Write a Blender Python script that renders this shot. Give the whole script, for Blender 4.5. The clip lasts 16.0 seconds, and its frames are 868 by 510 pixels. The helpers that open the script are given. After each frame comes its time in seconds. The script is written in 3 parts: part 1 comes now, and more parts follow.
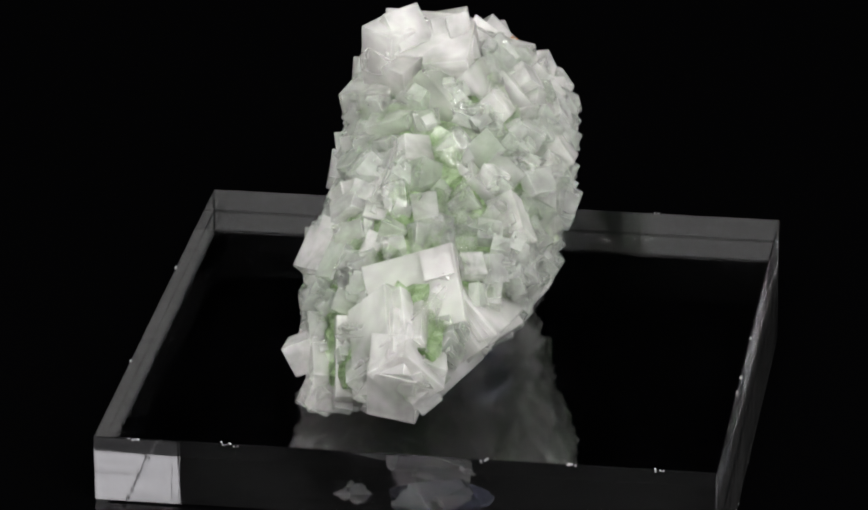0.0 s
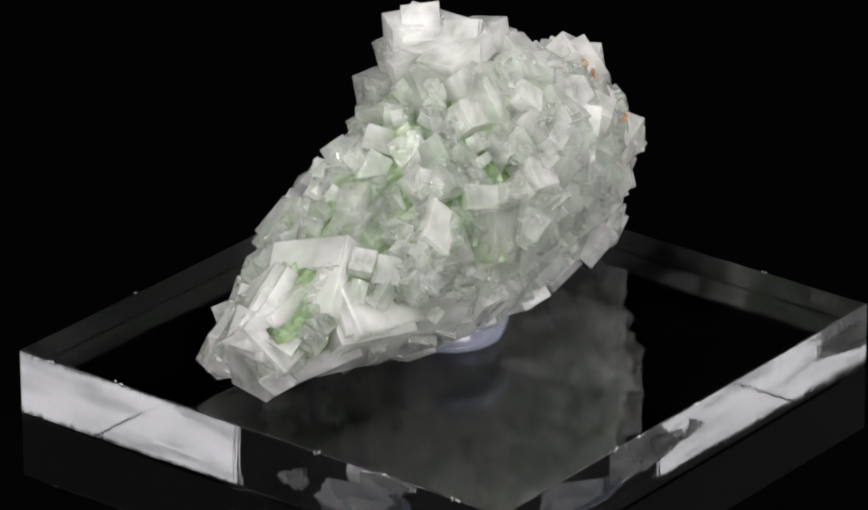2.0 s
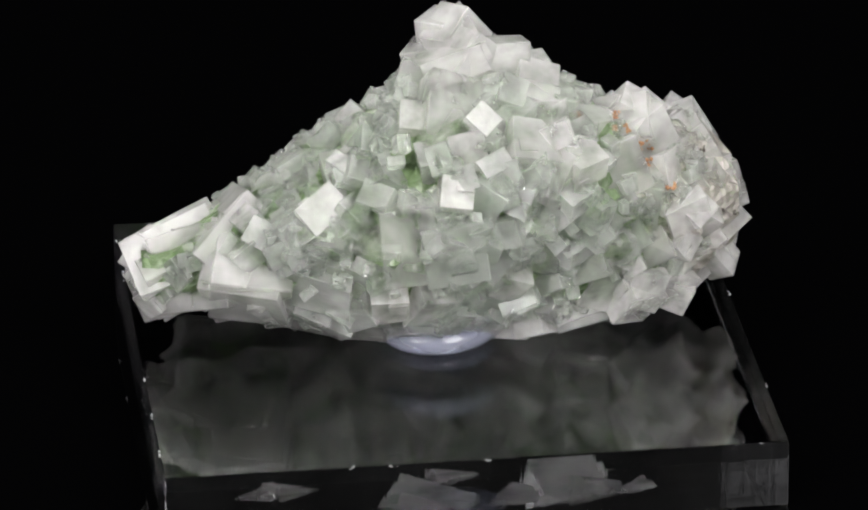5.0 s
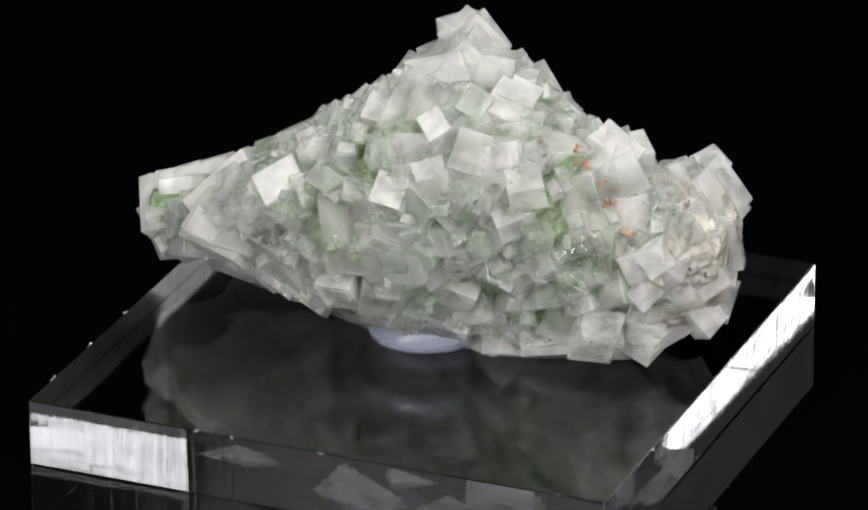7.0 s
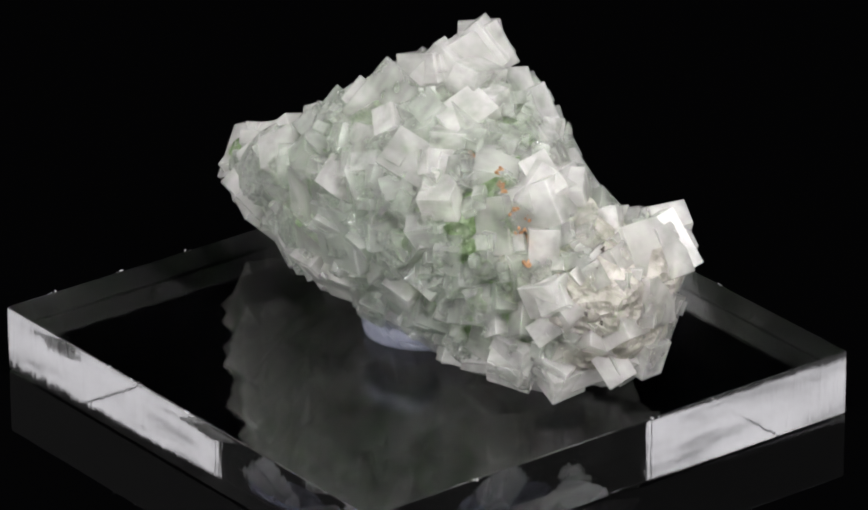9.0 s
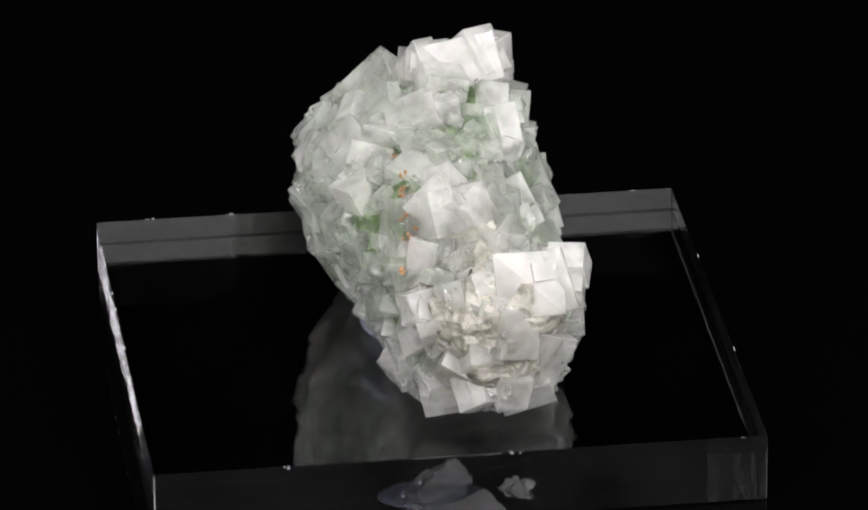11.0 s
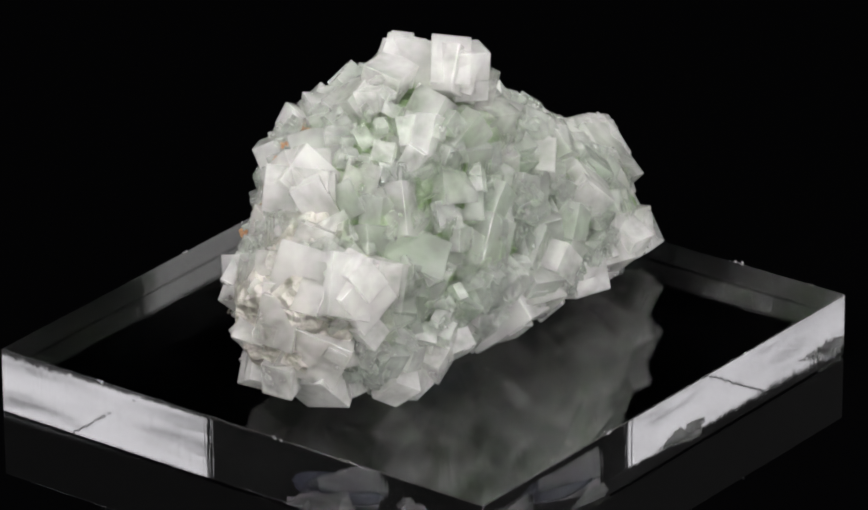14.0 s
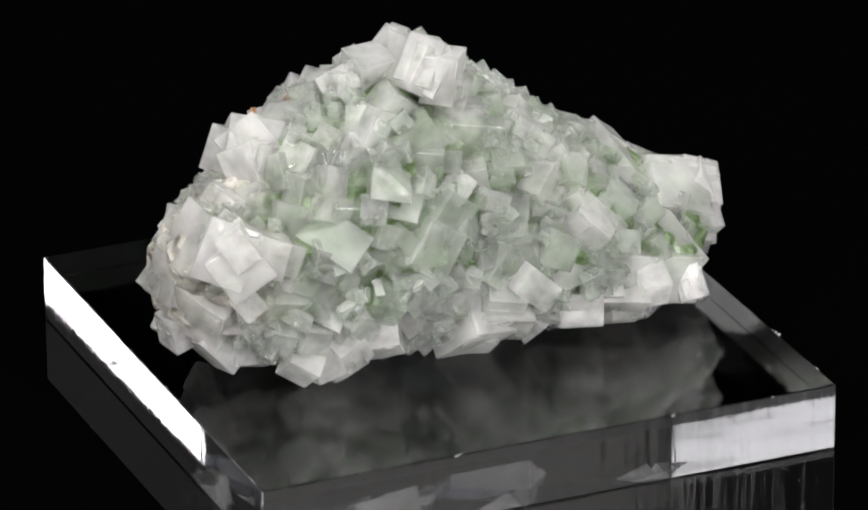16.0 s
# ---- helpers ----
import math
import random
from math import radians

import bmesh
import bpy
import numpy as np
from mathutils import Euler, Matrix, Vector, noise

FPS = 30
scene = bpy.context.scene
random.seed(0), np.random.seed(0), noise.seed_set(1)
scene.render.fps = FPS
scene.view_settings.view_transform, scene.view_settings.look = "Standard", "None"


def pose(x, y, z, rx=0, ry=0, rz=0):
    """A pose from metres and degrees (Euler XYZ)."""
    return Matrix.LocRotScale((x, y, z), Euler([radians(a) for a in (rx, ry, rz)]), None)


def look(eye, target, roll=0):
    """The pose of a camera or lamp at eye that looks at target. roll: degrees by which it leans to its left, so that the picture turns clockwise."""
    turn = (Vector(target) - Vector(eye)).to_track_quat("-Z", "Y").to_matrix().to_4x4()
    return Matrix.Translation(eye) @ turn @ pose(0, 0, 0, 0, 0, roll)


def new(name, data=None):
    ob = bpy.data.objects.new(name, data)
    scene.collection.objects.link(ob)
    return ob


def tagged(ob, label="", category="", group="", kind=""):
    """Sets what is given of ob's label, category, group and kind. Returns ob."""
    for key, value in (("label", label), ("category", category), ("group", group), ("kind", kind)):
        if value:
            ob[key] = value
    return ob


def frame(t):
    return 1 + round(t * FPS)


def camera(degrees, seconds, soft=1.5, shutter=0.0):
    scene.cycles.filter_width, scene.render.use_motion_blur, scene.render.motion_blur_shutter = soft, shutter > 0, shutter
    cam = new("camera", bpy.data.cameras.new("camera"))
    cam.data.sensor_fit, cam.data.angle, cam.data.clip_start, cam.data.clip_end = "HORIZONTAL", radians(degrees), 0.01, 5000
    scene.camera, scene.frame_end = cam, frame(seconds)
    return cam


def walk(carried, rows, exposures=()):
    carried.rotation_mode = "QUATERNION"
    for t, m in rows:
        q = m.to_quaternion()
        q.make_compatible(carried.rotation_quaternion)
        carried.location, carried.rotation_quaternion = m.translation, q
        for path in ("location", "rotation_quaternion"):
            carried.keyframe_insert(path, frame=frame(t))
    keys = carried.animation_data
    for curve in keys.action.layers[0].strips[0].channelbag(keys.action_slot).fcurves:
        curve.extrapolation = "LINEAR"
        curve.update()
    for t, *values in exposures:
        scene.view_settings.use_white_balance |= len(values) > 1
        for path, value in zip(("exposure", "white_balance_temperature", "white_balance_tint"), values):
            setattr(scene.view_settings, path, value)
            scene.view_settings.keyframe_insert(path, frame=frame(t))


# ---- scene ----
# ---- camera: a fixed tripod shot ----
FOV = 7.5625
cam = camera(FOV, 16.0, soft=2.0)
eye = Matrix.Translation((0, -0.986206, 0.454705)) @ Matrix.Rotation(0.0003673, 4, "Z") @ Matrix.Rotation(1.1492631, 4, "X") @ Matrix.Rotation(-0.0053864, 4, "Z")
walk(cam, [(0.0, eye), (16.0, eye)])

# ---- light: a dark room with large soft boxes at the sides, above and beside the camera ----
world = bpy.data.worlds.new("dark_room")
world.use_nodes = True
world.node_tree.nodes["Background"].inputs[0].default_value = (0.0004, 0.0004, 0.0005, 1)
world.node_tree.nodes["Background"].inputs[1].default_value = 1.0
scene.world = world


def softbox(name, place, target, wide, high, watts, colour=(1.0, 0.985, 0.97)):
    lamp = bpy.data.lights.new(name, "AREA")
    lamp.shape, lamp.size, lamp.size_y, lamp.energy, lamp.color = "RECTANGLE", wide, high, watts, colour
    ob = new(name, lamp)
    ob.matrix_world = look(place, target)
    return ob


softbox("softbox_right", (0.62, -0.05, 0.30), (0, -0.05, 0.10), 1.35, 0.62, 2.1)
softbox("softbox_left", (-0.62, -0.05, 0.30), (0, -0.05, 0.10), 1.35, 0.62, 2.1)
softbox("softbox_rear_right", (0.80, 1.15, 0.55), (0, 0, 0.03), 0.90, 0.60, 0.9)
softbox("softbox_rear_left", (-0.80, 1.15, 0.55), (0, 0, 0.03), 0.90, 0.60, 0.15)
softbox("softbox_front_right", (0.55, -0.85, 0.90), (0, 0, 0.03), 0.52, 0.52, 9.4)
softbox("softbox_front_left", (-0.55, -0.85, 0.90), (0, 0, 0.03), 0.52, 0.52, 7.6)
softbox("softbox_top", (0.0, -0.15, 0.95), (0, 0, 0.03), 0.9, 0.5, 7.6)
softbox("softbox_over_camera", (0.0, -1.05, 1.05), (0, 0, 0.04), 1.10, 0.36, 5.6)
softbox("softbox_front", (0.0, -1.60, 0.62), (0, 0, 0.05), 3.20, 0.90, 3.8)
# two compact lamps beside the camera: the flashes on single faces
softbox("lamp_right", (0.62, -0.80, 0.42), (0, 0, 0.03), 0.34, 0.34, 6.2)
softbox("lamp_left", (-0.62, -0.80, 0.42), (0, 0, 0.03), 0.34, 0.34, 4.8)


# ---- materials ----
def material(name):
    m = bpy.data.materials.new(name)
    m.use_nodes = True
    m.node_tree.nodes.clear()
    out = m.node_tree.nodes.new("ShaderNodeOutputMaterial")
    return m, m.node_tree, out


def node(tree, kind, inputs=None, **props):
    n = tree.nodes.new(kind)
    for k, v in props.items():
        if k == "operation":
            n.operation = v
        elif k == "data_type":
            n.data_type = v
        elif k == "feature":
            n.feature = v
    for k, v in (inputs or {}).items():
        if isinstance(v, bpy.types.NodeSocket):
            tree.links.new(v, n.inputs[k])
        else:
            n.inputs[k].default_value = v
    return n


def ramp(tree, fac, stops):
    r = tree.nodes.new("ShaderNodeValToRGB")
    tree.links.new(fac, r.inputs[0])
    while len(r.color_ramp.elements) < len(stops):
        r.color_ramp.elements.new(0.5)
    for e, (at, c) in zip(r.color_ramp.elements, stops):
        e.position, e.color = at, (*c, 1) if len(c) == 3 else c
    return r.outputs[0]


def acrylic(name, wave, rough, tone, scatter=0.0):
    m, t, out = material(name)
    co = node(t, "ShaderNodeTexCoord").outputs["Object"]
    long_wave = node(t, "ShaderNodeTexNoise", {"Vector": co, "Scale": 55.0, "Detail": 2.0, "Distortion": 0.0})
    saw = node(t, "ShaderNodeMapping", {"Vector": co, "Scale": (700.0, 700.0, 50.0)})
    marks = node(t, "ShaderNodeTexNoise", {"Vector": saw.outputs[0], "Scale": 1.0, "Detail": 3.0})
    h = node(t, "ShaderNodeMath", {0: marks.outputs[0], 1: 0.6}, operation="MULTIPLY")
    both = node(t, "ShaderNodeMath", {0: long_wave.outputs[0], 1: h.outputs[0]}, operation="ADD")
    bump = node(t, "ShaderNodeBump", {"Strength": wave, "Distance": 0.0012, "Height": both.outputs[0]})
    mottle = node(t, "ShaderNodeMapping", {"Vector": co, "Scale": (45.0, 45.0, 260.0)})
    mottle = node(t, "ShaderNodeTexNoise", {"Vector": mottle.outputs[0], "Scale": 1.0, "Detail": 4.0, "Roughness": 0.6})
    tone = ramp(t, mottle.outputs[0], [(0.34, tuple(c * 0.3 for c in tone[:3])), (0.47, tuple(c * 0.86 for c in tone[:3])), (0.62, tone[:3])]) if scatter else tone
    r = ramp(t, marks.outputs[0], [(0.35, (rough,) * 3), (0.75, (rough * 4,) * 3)])
    g = node(t, "ShaderNodeBsdfPrincipled", {"Base Color": tone, "Roughness": r, "IOR": 1.49, "Transmission Weight": 1.0, "Normal": bump.outputs[0]})
    white = node(t, "ShaderNodeBsdfDiffuse", {"Color": (0.8, 0.8, 0.82, 1), "Normal": bump.outputs[0]})
    through_it = node(t, "ShaderNodeBsdfTranslucent", {"Color": (0.8, 0.8, 0.82, 1), "Normal": bump.outputs[0]})
    frost = node(t, "ShaderNodeMixShader", {0: 0.6, 1: white.outputs[0], 2: through_it.outputs[0]})
    patch = ramp(t, long_wave.outputs[0], [(0.35, (scatter * 0.5,) * 3), (0.7, (scatter * 1.6,) * 3)])
    both_ways = node(t, "ShaderNodeMixShader", {0: patch, 1: g.outputs[0], 2: frost.outputs[0]})
    t.links.new((both_ways if scatter else g).outputs[0], out.inputs[0])
    return m


def black_gloss():
    m, t, out = material("black_gloss_sheet")
    co = node(t, "ShaderNodeTexCoord").outputs["Object"]
    n = node(t, "ShaderNodeTexNoise", {"Vector": co, "Scale": 300.0, "Detail": 4.0})
    rough = ramp(t, n.outputs[0], [(0.3, (0.0,) * 3), (0.75, (0.02,) * 3)])
    g = node(t, "ShaderNodeBsdfPrincipled", {"Base Color": (0.0006, 0.0006, 0.0007, 1), "Roughness": rough, "IOR": 1.28})
    t.links.new(g.outputs[0], out.inputs[0])
    return m


def velvet():
    m, t, out = material("black_velvet")
    co = node(t, "ShaderNodeTexCoord").outputs["Object"]
    n = node(t, "ShaderNodeTexNoise", {"Vector": co, "Scale": 400.0, "Detail": 3.0})
    c = ramp(t, n.outputs[0], [(0.3, (0.0002, 0.0002, 0.0002)), (0.7, (0.0006, 0.0006, 0.0006))])
    g = node(t, "ShaderNodeBsdfPrincipled", {"Base Color": c, "Roughness": 1.0, "Specular IOR Level": 0.05})
    t.links.new(g.outputs[0], out.inputs[0])
    return m


def fluorite(name, tones, thin, thick, facet, depth=(0.985, 0.99, 0.975, 1), crust=False):
    m, t, out = material(name)
    co = node(t, "ShaderNodeTexCoord").outputs["Object"]
    if crust:
        co = node(t, "ShaderNodeVectorMath", {0: co, 1: (300.0, 300.0, 300.0)}, operation="MULTIPLY").outputs[0]
        chance = node(t, "ShaderNodeNewGeometry").outputs["Random Per Island"]
    else:
        chance = node(t, "ShaderNodeObjectInfo").outputs["Random"]
    off = node(t, "ShaderNodeMath", {0: chance, 1: 37.0}, operation="MULTIPLY")
    shift = node(t, "ShaderNodeVectorMath", {0: co, 1: off.outputs[0]}, operation="ADD")
    cloud = node(t, "ShaderNodeTexNoise", {"Vector": shift.outputs[0], "Scale": 1.1, "Detail": 3.0, "Roughness": 0.5, "Distortion": 0.2})
    # growth lines and cleavage planes
    lines = node(t, "ShaderNodeMapping", {"Vector": shift.outputs[0], "Scale": (6.0, 0.9, 1.3)})
    line = node(t, "ShaderNodeTexNoise", {"Vector": lines.outputs[0], "Scale": 1.6, "Detail": 3.0, "Roughness": 0.6})
    chips = node(t, "ShaderNodeTexVoronoi", {"Vector": shift.outputs[0], "Scale": 4.2, "Randomness": 1.0})
    chip = node(t, "ShaderNodeMath", {0: chips.outputs["Distance"], 1: facet}, operation="MULTIPLY")
    relief = node(t, "ShaderNodeMath", {0: cloud.outputs[0], 1: chip.outputs[0]}, operation="ADD")
    ribbed = node(t, "ShaderNodeMath", {0: line.outputs[0], 1: 0.12}, operation="MULTIPLY")
    relief = node(t, "ShaderNodeMath", {0: relief.outputs[0], 1: ribbed.outputs[0]}, operation="ADD")
    bump = node(t, "ShaderNodeBump", {"Strength": 0.2, "Distance": 0.0006, "Height": relief.outputs[0]})
    tint = ramp(t, chance, [(0.0, tones[0]), (0.5, tones[1]), (1.0, tones[2])])
    face = node(t, "ShaderNodeBsdfPrincipled", {"Base Color": tint, "Roughness": 0.05, "IOR": 1.46, "Subsurface Weight": 1.0, "Subsurface Scale": 0.0034, "Subsurface Radius": (0.95, 1.0, 0.93), "Normal": bump.outputs[0]})
    glow = node(t, "ShaderNodeBsdfTranslucent", {"Color": tint})
    milk = node(t, "ShaderNodeMixShader", {0: 0.33, 1: face.outputs[0], 2: glow.outputs[0]})
    haze = ramp(t, line.outputs[0], [(0.40, (0.01,) * 3), (0.75, (0.20,) * 3)])
    clear = node(t, "ShaderNodeBsdfPrincipled", {"Base Color": (0.99, 1.0, 0.99, 1), "Roughness": haze, "IOR": 1.46, "Transmission Weight": 1.0, "Normal": bump.outputs[0]})
    open_view = node(t, "ShaderNodeBsdfTransparent", {"Color": depth})
    clear = node(t, "ShaderNodeMixShader", {0: 0.40, 1: clear.outputs[0], 2: open_view.outputs[0]})
    own = node(t, "ShaderNodeMath", {0: chance, 1: 7.31}, operation="MULTIPLY")
    own = node(t, "ShaderNodeMath", {0: own.outputs[0]}, operation="FRACT")
    lean = node(t, "ShaderNodeMath", {0: own.outputs[0], 1: 0.22}, operation="MULTIPLY")
    streak = node(t, "ShaderNodeMath", {0: line.outputs[0], 1: 0.07}, operation="MULTIPLY")
    total = node(t, "ShaderNodeMath", {0: cloud.outputs[0], 1: lean.outputs[0]}, operation="ADD")
    total = node(t, "ShaderNodeMath", {0: total.outputs[0], 1: streak.outputs[0]}, operation="ADD")
    amount = ramp(t, total.outputs[0], [(0.38, (thin,) * 3), (0.58, ((thin + thick) * 0.5,) * 3), (0.85, (thick,) * 3)])
    mix = node(t, "ShaderNodeMixShader", {0: amount, 1: clear.outputs[0], 2: milk.outputs[0]})
    t.links.new(mix.outputs[0], out.inputs[0])
    return m


def green_core():
    m, t, out = material("green_fluorite_matrix")
    co = node(t, "ShaderNodeTexCoord").outputs["Object"]
    a = node(t, "ShaderNodeTexNoise", {"Vector": co, "Scale": 170.0, "Detail": 5.0})
    b = node(t, "ShaderNodeTexNoise", {"Vector": co, "Scale": 700.0, "Detail": 3.0})
    c = ramp(t, a.outputs[0], [(0.34, (0.022, 0.040, 0.012)), (0.46, (0.080, 0.125, 0.050)), (0.58, (0.15, 0.20, 0.115)), (0.72, (0.34, 0.38, 0.31))])
    grains = node(t, "ShaderNodeTexVoronoi", {"Vector": co, "Scale": 450.0})
    rugged = node(t, "ShaderNodeMath", {0: b.outputs[0], 1: grains.outputs["Distance"]}, operation="ADD")
    along = node(t, "ShaderNodeSeparateXYZ", {0: co})
    wander = node(t, "ShaderNodeMath", {0: a.outputs[0], 1: 0.03, 2: along.outputs[1]}, operation="MULTIPLY_ADD")
    end = ramp(t, wander.outputs[0], [(0.046, (0, 0, 0)), (0.056, (1, 1, 1))])
    pale = ramp(t, a.outputs[0], [(0.35, (0.17, 0.16, 0.135)), (0.65, (0.38, 0.36, 0.33))])
    blend = node(t, "ShaderNodeMix", data_type="RGBA")
    t.links.new(end, blend.inputs[0])
    t.links.new(c, blend.inputs[6])
    t.links.new(pale, blend.inputs[7])
    c = blend.outputs[2]
    bump = node(t, "ShaderNodeBump", {"Strength": 0.8, "Distance": 0.0015, "Height": rugged.outputs[0]})
    g = node(t, "ShaderNodeBsdfPrincipled", {"Base Color": c, "Roughness": 0.35, "IOR": 1.43, "Subsurface Weight": 0.4, "Subsurface Scale": 0.003, "Subsurface Radius": (0.7, 1.0, 0.6), "Normal": bump.outputs[0]})
    t.links.new(g.outputs[0], out.inputs[0])
    return m


def stain(name, dark, light):
    m, t, out = material(name)
    co = node(t, "ShaderNodeTexCoord").outputs["Object"]
    n = node(t, "ShaderNodeTexNoise", {"Vector": co, "Scale": 900.0, "Detail": 3.0})
    c = ramp(t, n.outputs[0], [(0.35, dark), (0.65, light)])
    g = node(t, "ShaderNodeBsdfPrincipled", {"Base Color": c, "Roughness": 0.8})
    t.links.new(g.outputs[0], out.inputs[0])
    return m


def putty_clear():
    m, t, out = material("translucent_putty")
    co = node(t, "ShaderNodeTexCoord").outputs["Object"]
    n = node(t, "ShaderNodeTexNoise", {"Vector": co, "Scale": 250.0, "Detail": 2.0})
    bump = node(t, "ShaderNodeBump", {"Strength": 0.15, "Distance": 0.0005, "Height": n.outputs[0]})
    g = node(t, "ShaderNodeBsdfPrincipled", {"Base Color": (0.50, 0.53, 0.70, 1), "Roughness": 0.03, "IOR": 1.45, "Subsurface Weight": 0.2, "Subsurface Scale": 0.009, "Subsurface Radius": (0.9, 0.95, 1.0), "Transmission Weight": 0.75, "Normal": bump.outputs[0]})
    t.links.new(g.outputs[0], out.inputs[0])
    return m


ACRYLIC, ACRYLIC_EDGE = acrylic("clear_acrylic", 0.0, 0.0, (0.985, 0.99, 1.0, 1)), acrylic("sawn_acrylic_edge", 0.06, 0.015, (0.82, 0.82, 0.87, 1), 0.006)
BLACK, VELVET, CORE, PUTTY = black_gloss(), velvet(), green_core(), putty_clear()
FROST = stain("frosted_nick", (0.30, 0.30, 0.31), (0.55, 0.55, 0.56))
RUST, SOOT = stain("rusty_iron_oxide", (0.16, 0.07, 0.03), (0.36, 0.20, 0.10)), stain("black_oxide", (0.015, 0.012, 0.010), (0.05, 0.04, 0.035))
MILKY = fluorite("milky_white_fluorite", ((0.92, 0.925, 0.905), (0.935, 0.92, 0.905), (0.93, 0.905, 0.885)), 0.04, 0.42, 0.35)
GREENISH = fluorite("pale_green_fluorite", ((0.79, 0.875, 0.775), (0.88, 0.92, 0.87), (0.925, 0.93, 0.92)), 0.02, 0.25, 0.6, (0.975, 0.99, 0.97, 1))
CRUST = fluorite("small_green_fluorite", ((0.78, 0.86, 0.76), (0.87, 0.91, 0.86), (0.925, 0.93, 0.92)), 0.03, 0.30, 0.5, (0.965, 0.985, 0.955, 1), True)


def part(name, bm, mat, parent=None, label="", smooth=False):
    me = bpy.data.meshes.new(name)
    bm.to_mesh(me)
    bm.free()
    me.materials.append(mat)
    if smooth:
        for f in me.polygons:
            f.use_smooth = True
    ob = new(name, me)
    if parent is not None:
        ob.parent = parent
    return tagged(ob, label)


# ---- the table top and the dark backdrop ----
THICK = 0.01114


def table():
    bm = bmesh.new()
    bmesh.ops.create_grid(bm, x_segments=1, y_segments=1, size=3.0)
    ob = part("floor", bm, BLACK)
    ob.location = (0, 0, -THICK - 0.0003)
    return tagged(ob, "glossy black sheet that mirrors the acrylic base", "table top", kind="structure")


def backdrop():
    bm = bmesh.new()
    ring = []
    for k in range(25):
        a = 2 * math.pi * k / 24
        ring.append((2.6 * math.cos(a), 2.6 * math.sin(a)))
    for k in range(24):
        (x0, y0), (x1, y1) = ring[k], ring[k + 1]
        bm.faces.new([bm.verts.new(v) for v in ((x0, y0, -0.02), (x1, y1, -0.02), (x1, y1, 3.0), (x0, y0, 3.0))])
    top = bm.faces.new([bm.verts.new((x, y, 3.0)) for x, y in ring[:-1]])
    bmesh.ops.remove_doubles(bm, verts=bm.verts, dist=1e-5)
    ob = part("backdrop", bm, VELVET)
    return tagged(ob, "matt black cloth all round", "backdrop", kind="structure")


table()
backdrop()


# ---- the acrylic base ----
def acrylic_base():
    bm = bmesh.new()
    foot = ((-0.04803, -0.04973), (0.05197, -0.04973), (0.05197, 0.04996), (-0.04638, 0.04997))
    low = [bm.verts.new((x, y, -THICK)) for x, y in foot]
    high = [bm.verts.new((x, y, 0)) for x, y in foot]
    bm.faces.new(low[::-1])
    bm.faces.new(high)
    for k in range(4):
        bm.faces.new((low[k], low[(k + 1) % 4], high[(k + 1) % 4], high[k]))
    bmesh.ops.bevel(bm, geom=[e for e in bm.edges if max(v.co.z for v in e.verts) > -0.001], offset=0.00018, segments=1, affect="EDGES", profile=0.5)
    bm.normal_update()
    for f in bm.faces:
        f.material_index = 0 if abs(f.normal.z) > 0.9 else 1
    ob = part("acrylic_base", bm, ACRYLIC)
    ob.data.materials.append(ACRYLIC_EDGE)
    return tagged(ob, "thick clear acrylic display base with polished edges on a black sheet", "display base")


base = acrylic_base()


def edge_chips():
    """Tiny frosted nicks along the top edges."""
    rng = random.Random(5)
    corners = ((-0.04803, -0.04973), (0.05197, -0.04973), (0.05197, 0.04996), (-0.04638, 0.04997))
    spots = ((0, 0.068), (0, 0.21), (0, 0.225), (0, 0.63), (0, 0.77), (0, 0.905), (1, 0.30), (1, 0.36), (1, 0.515), (2, 0.22), (2, 0.58), (3, 0.33), (3, 0.71))
    for side, f in spots:
        (x0, y0), (x1, y1) = corners[side], corners[(side + 1) % 4]
        bm = bmesh.new()
        for _ in range(4):
            g = f + rng.gauss(0, 0.004)
            m = Matrix.Translation((x0 + (x1 - x0) * g, y0 + (y1 - y0) * g, -0.0001 + rng.gauss(0, 0.00015))) @ Euler([rng.uniform(0, 3) for _ in range(3)]).to_matrix().to_4x4() @ Matrix.Diagonal((*[rng.uniform(0.00007, 0.0002) for _ in range(3)], 1))
            bmesh.ops.create_icosphere(bm, subdivisions=1, radius=1.0, matrix=m)
        part("edge_chip", bm, FROST, base, "frosted white nick")


edge_chips()


# ---- the putty ----
def putty():
    bm = bmesh.new()
    bmesh.ops.create_icosphere(bm, subdivisions=4, radius=1.0)
    for v in bm.verts:
        x, y, z = v.co
        w = 1 + 0.10 * noise.noise(v.co * 1.3)
        v.co = Vector((0.0095 * x * w, 0.0095 * y * w, 0.0016 + 0.0044 * z)) + Vector((0.0035, -0.0005, 0))
        v.co.z = max(v.co.z, -0.00005)
    ob = part("putty_blob", bm, PUTTY, smooth=True)
    return tagged(ob, "clear bluish putty blob pressed between crystal and acrylic base", "putty")


blob = putty()

# ---- the crystal cluster ----
specimen = tagged(new("mineral_specimen"), "cluster of milky white cubic crystals over pale green matrix", "mineral")

# the form along its length: y, the middle of the cross section (x, z) and its reach every 30 degrees, in millimetres
RINGS = []


def ring(y, x, z, reach):
    RINGS.append((y, x, z, reach))


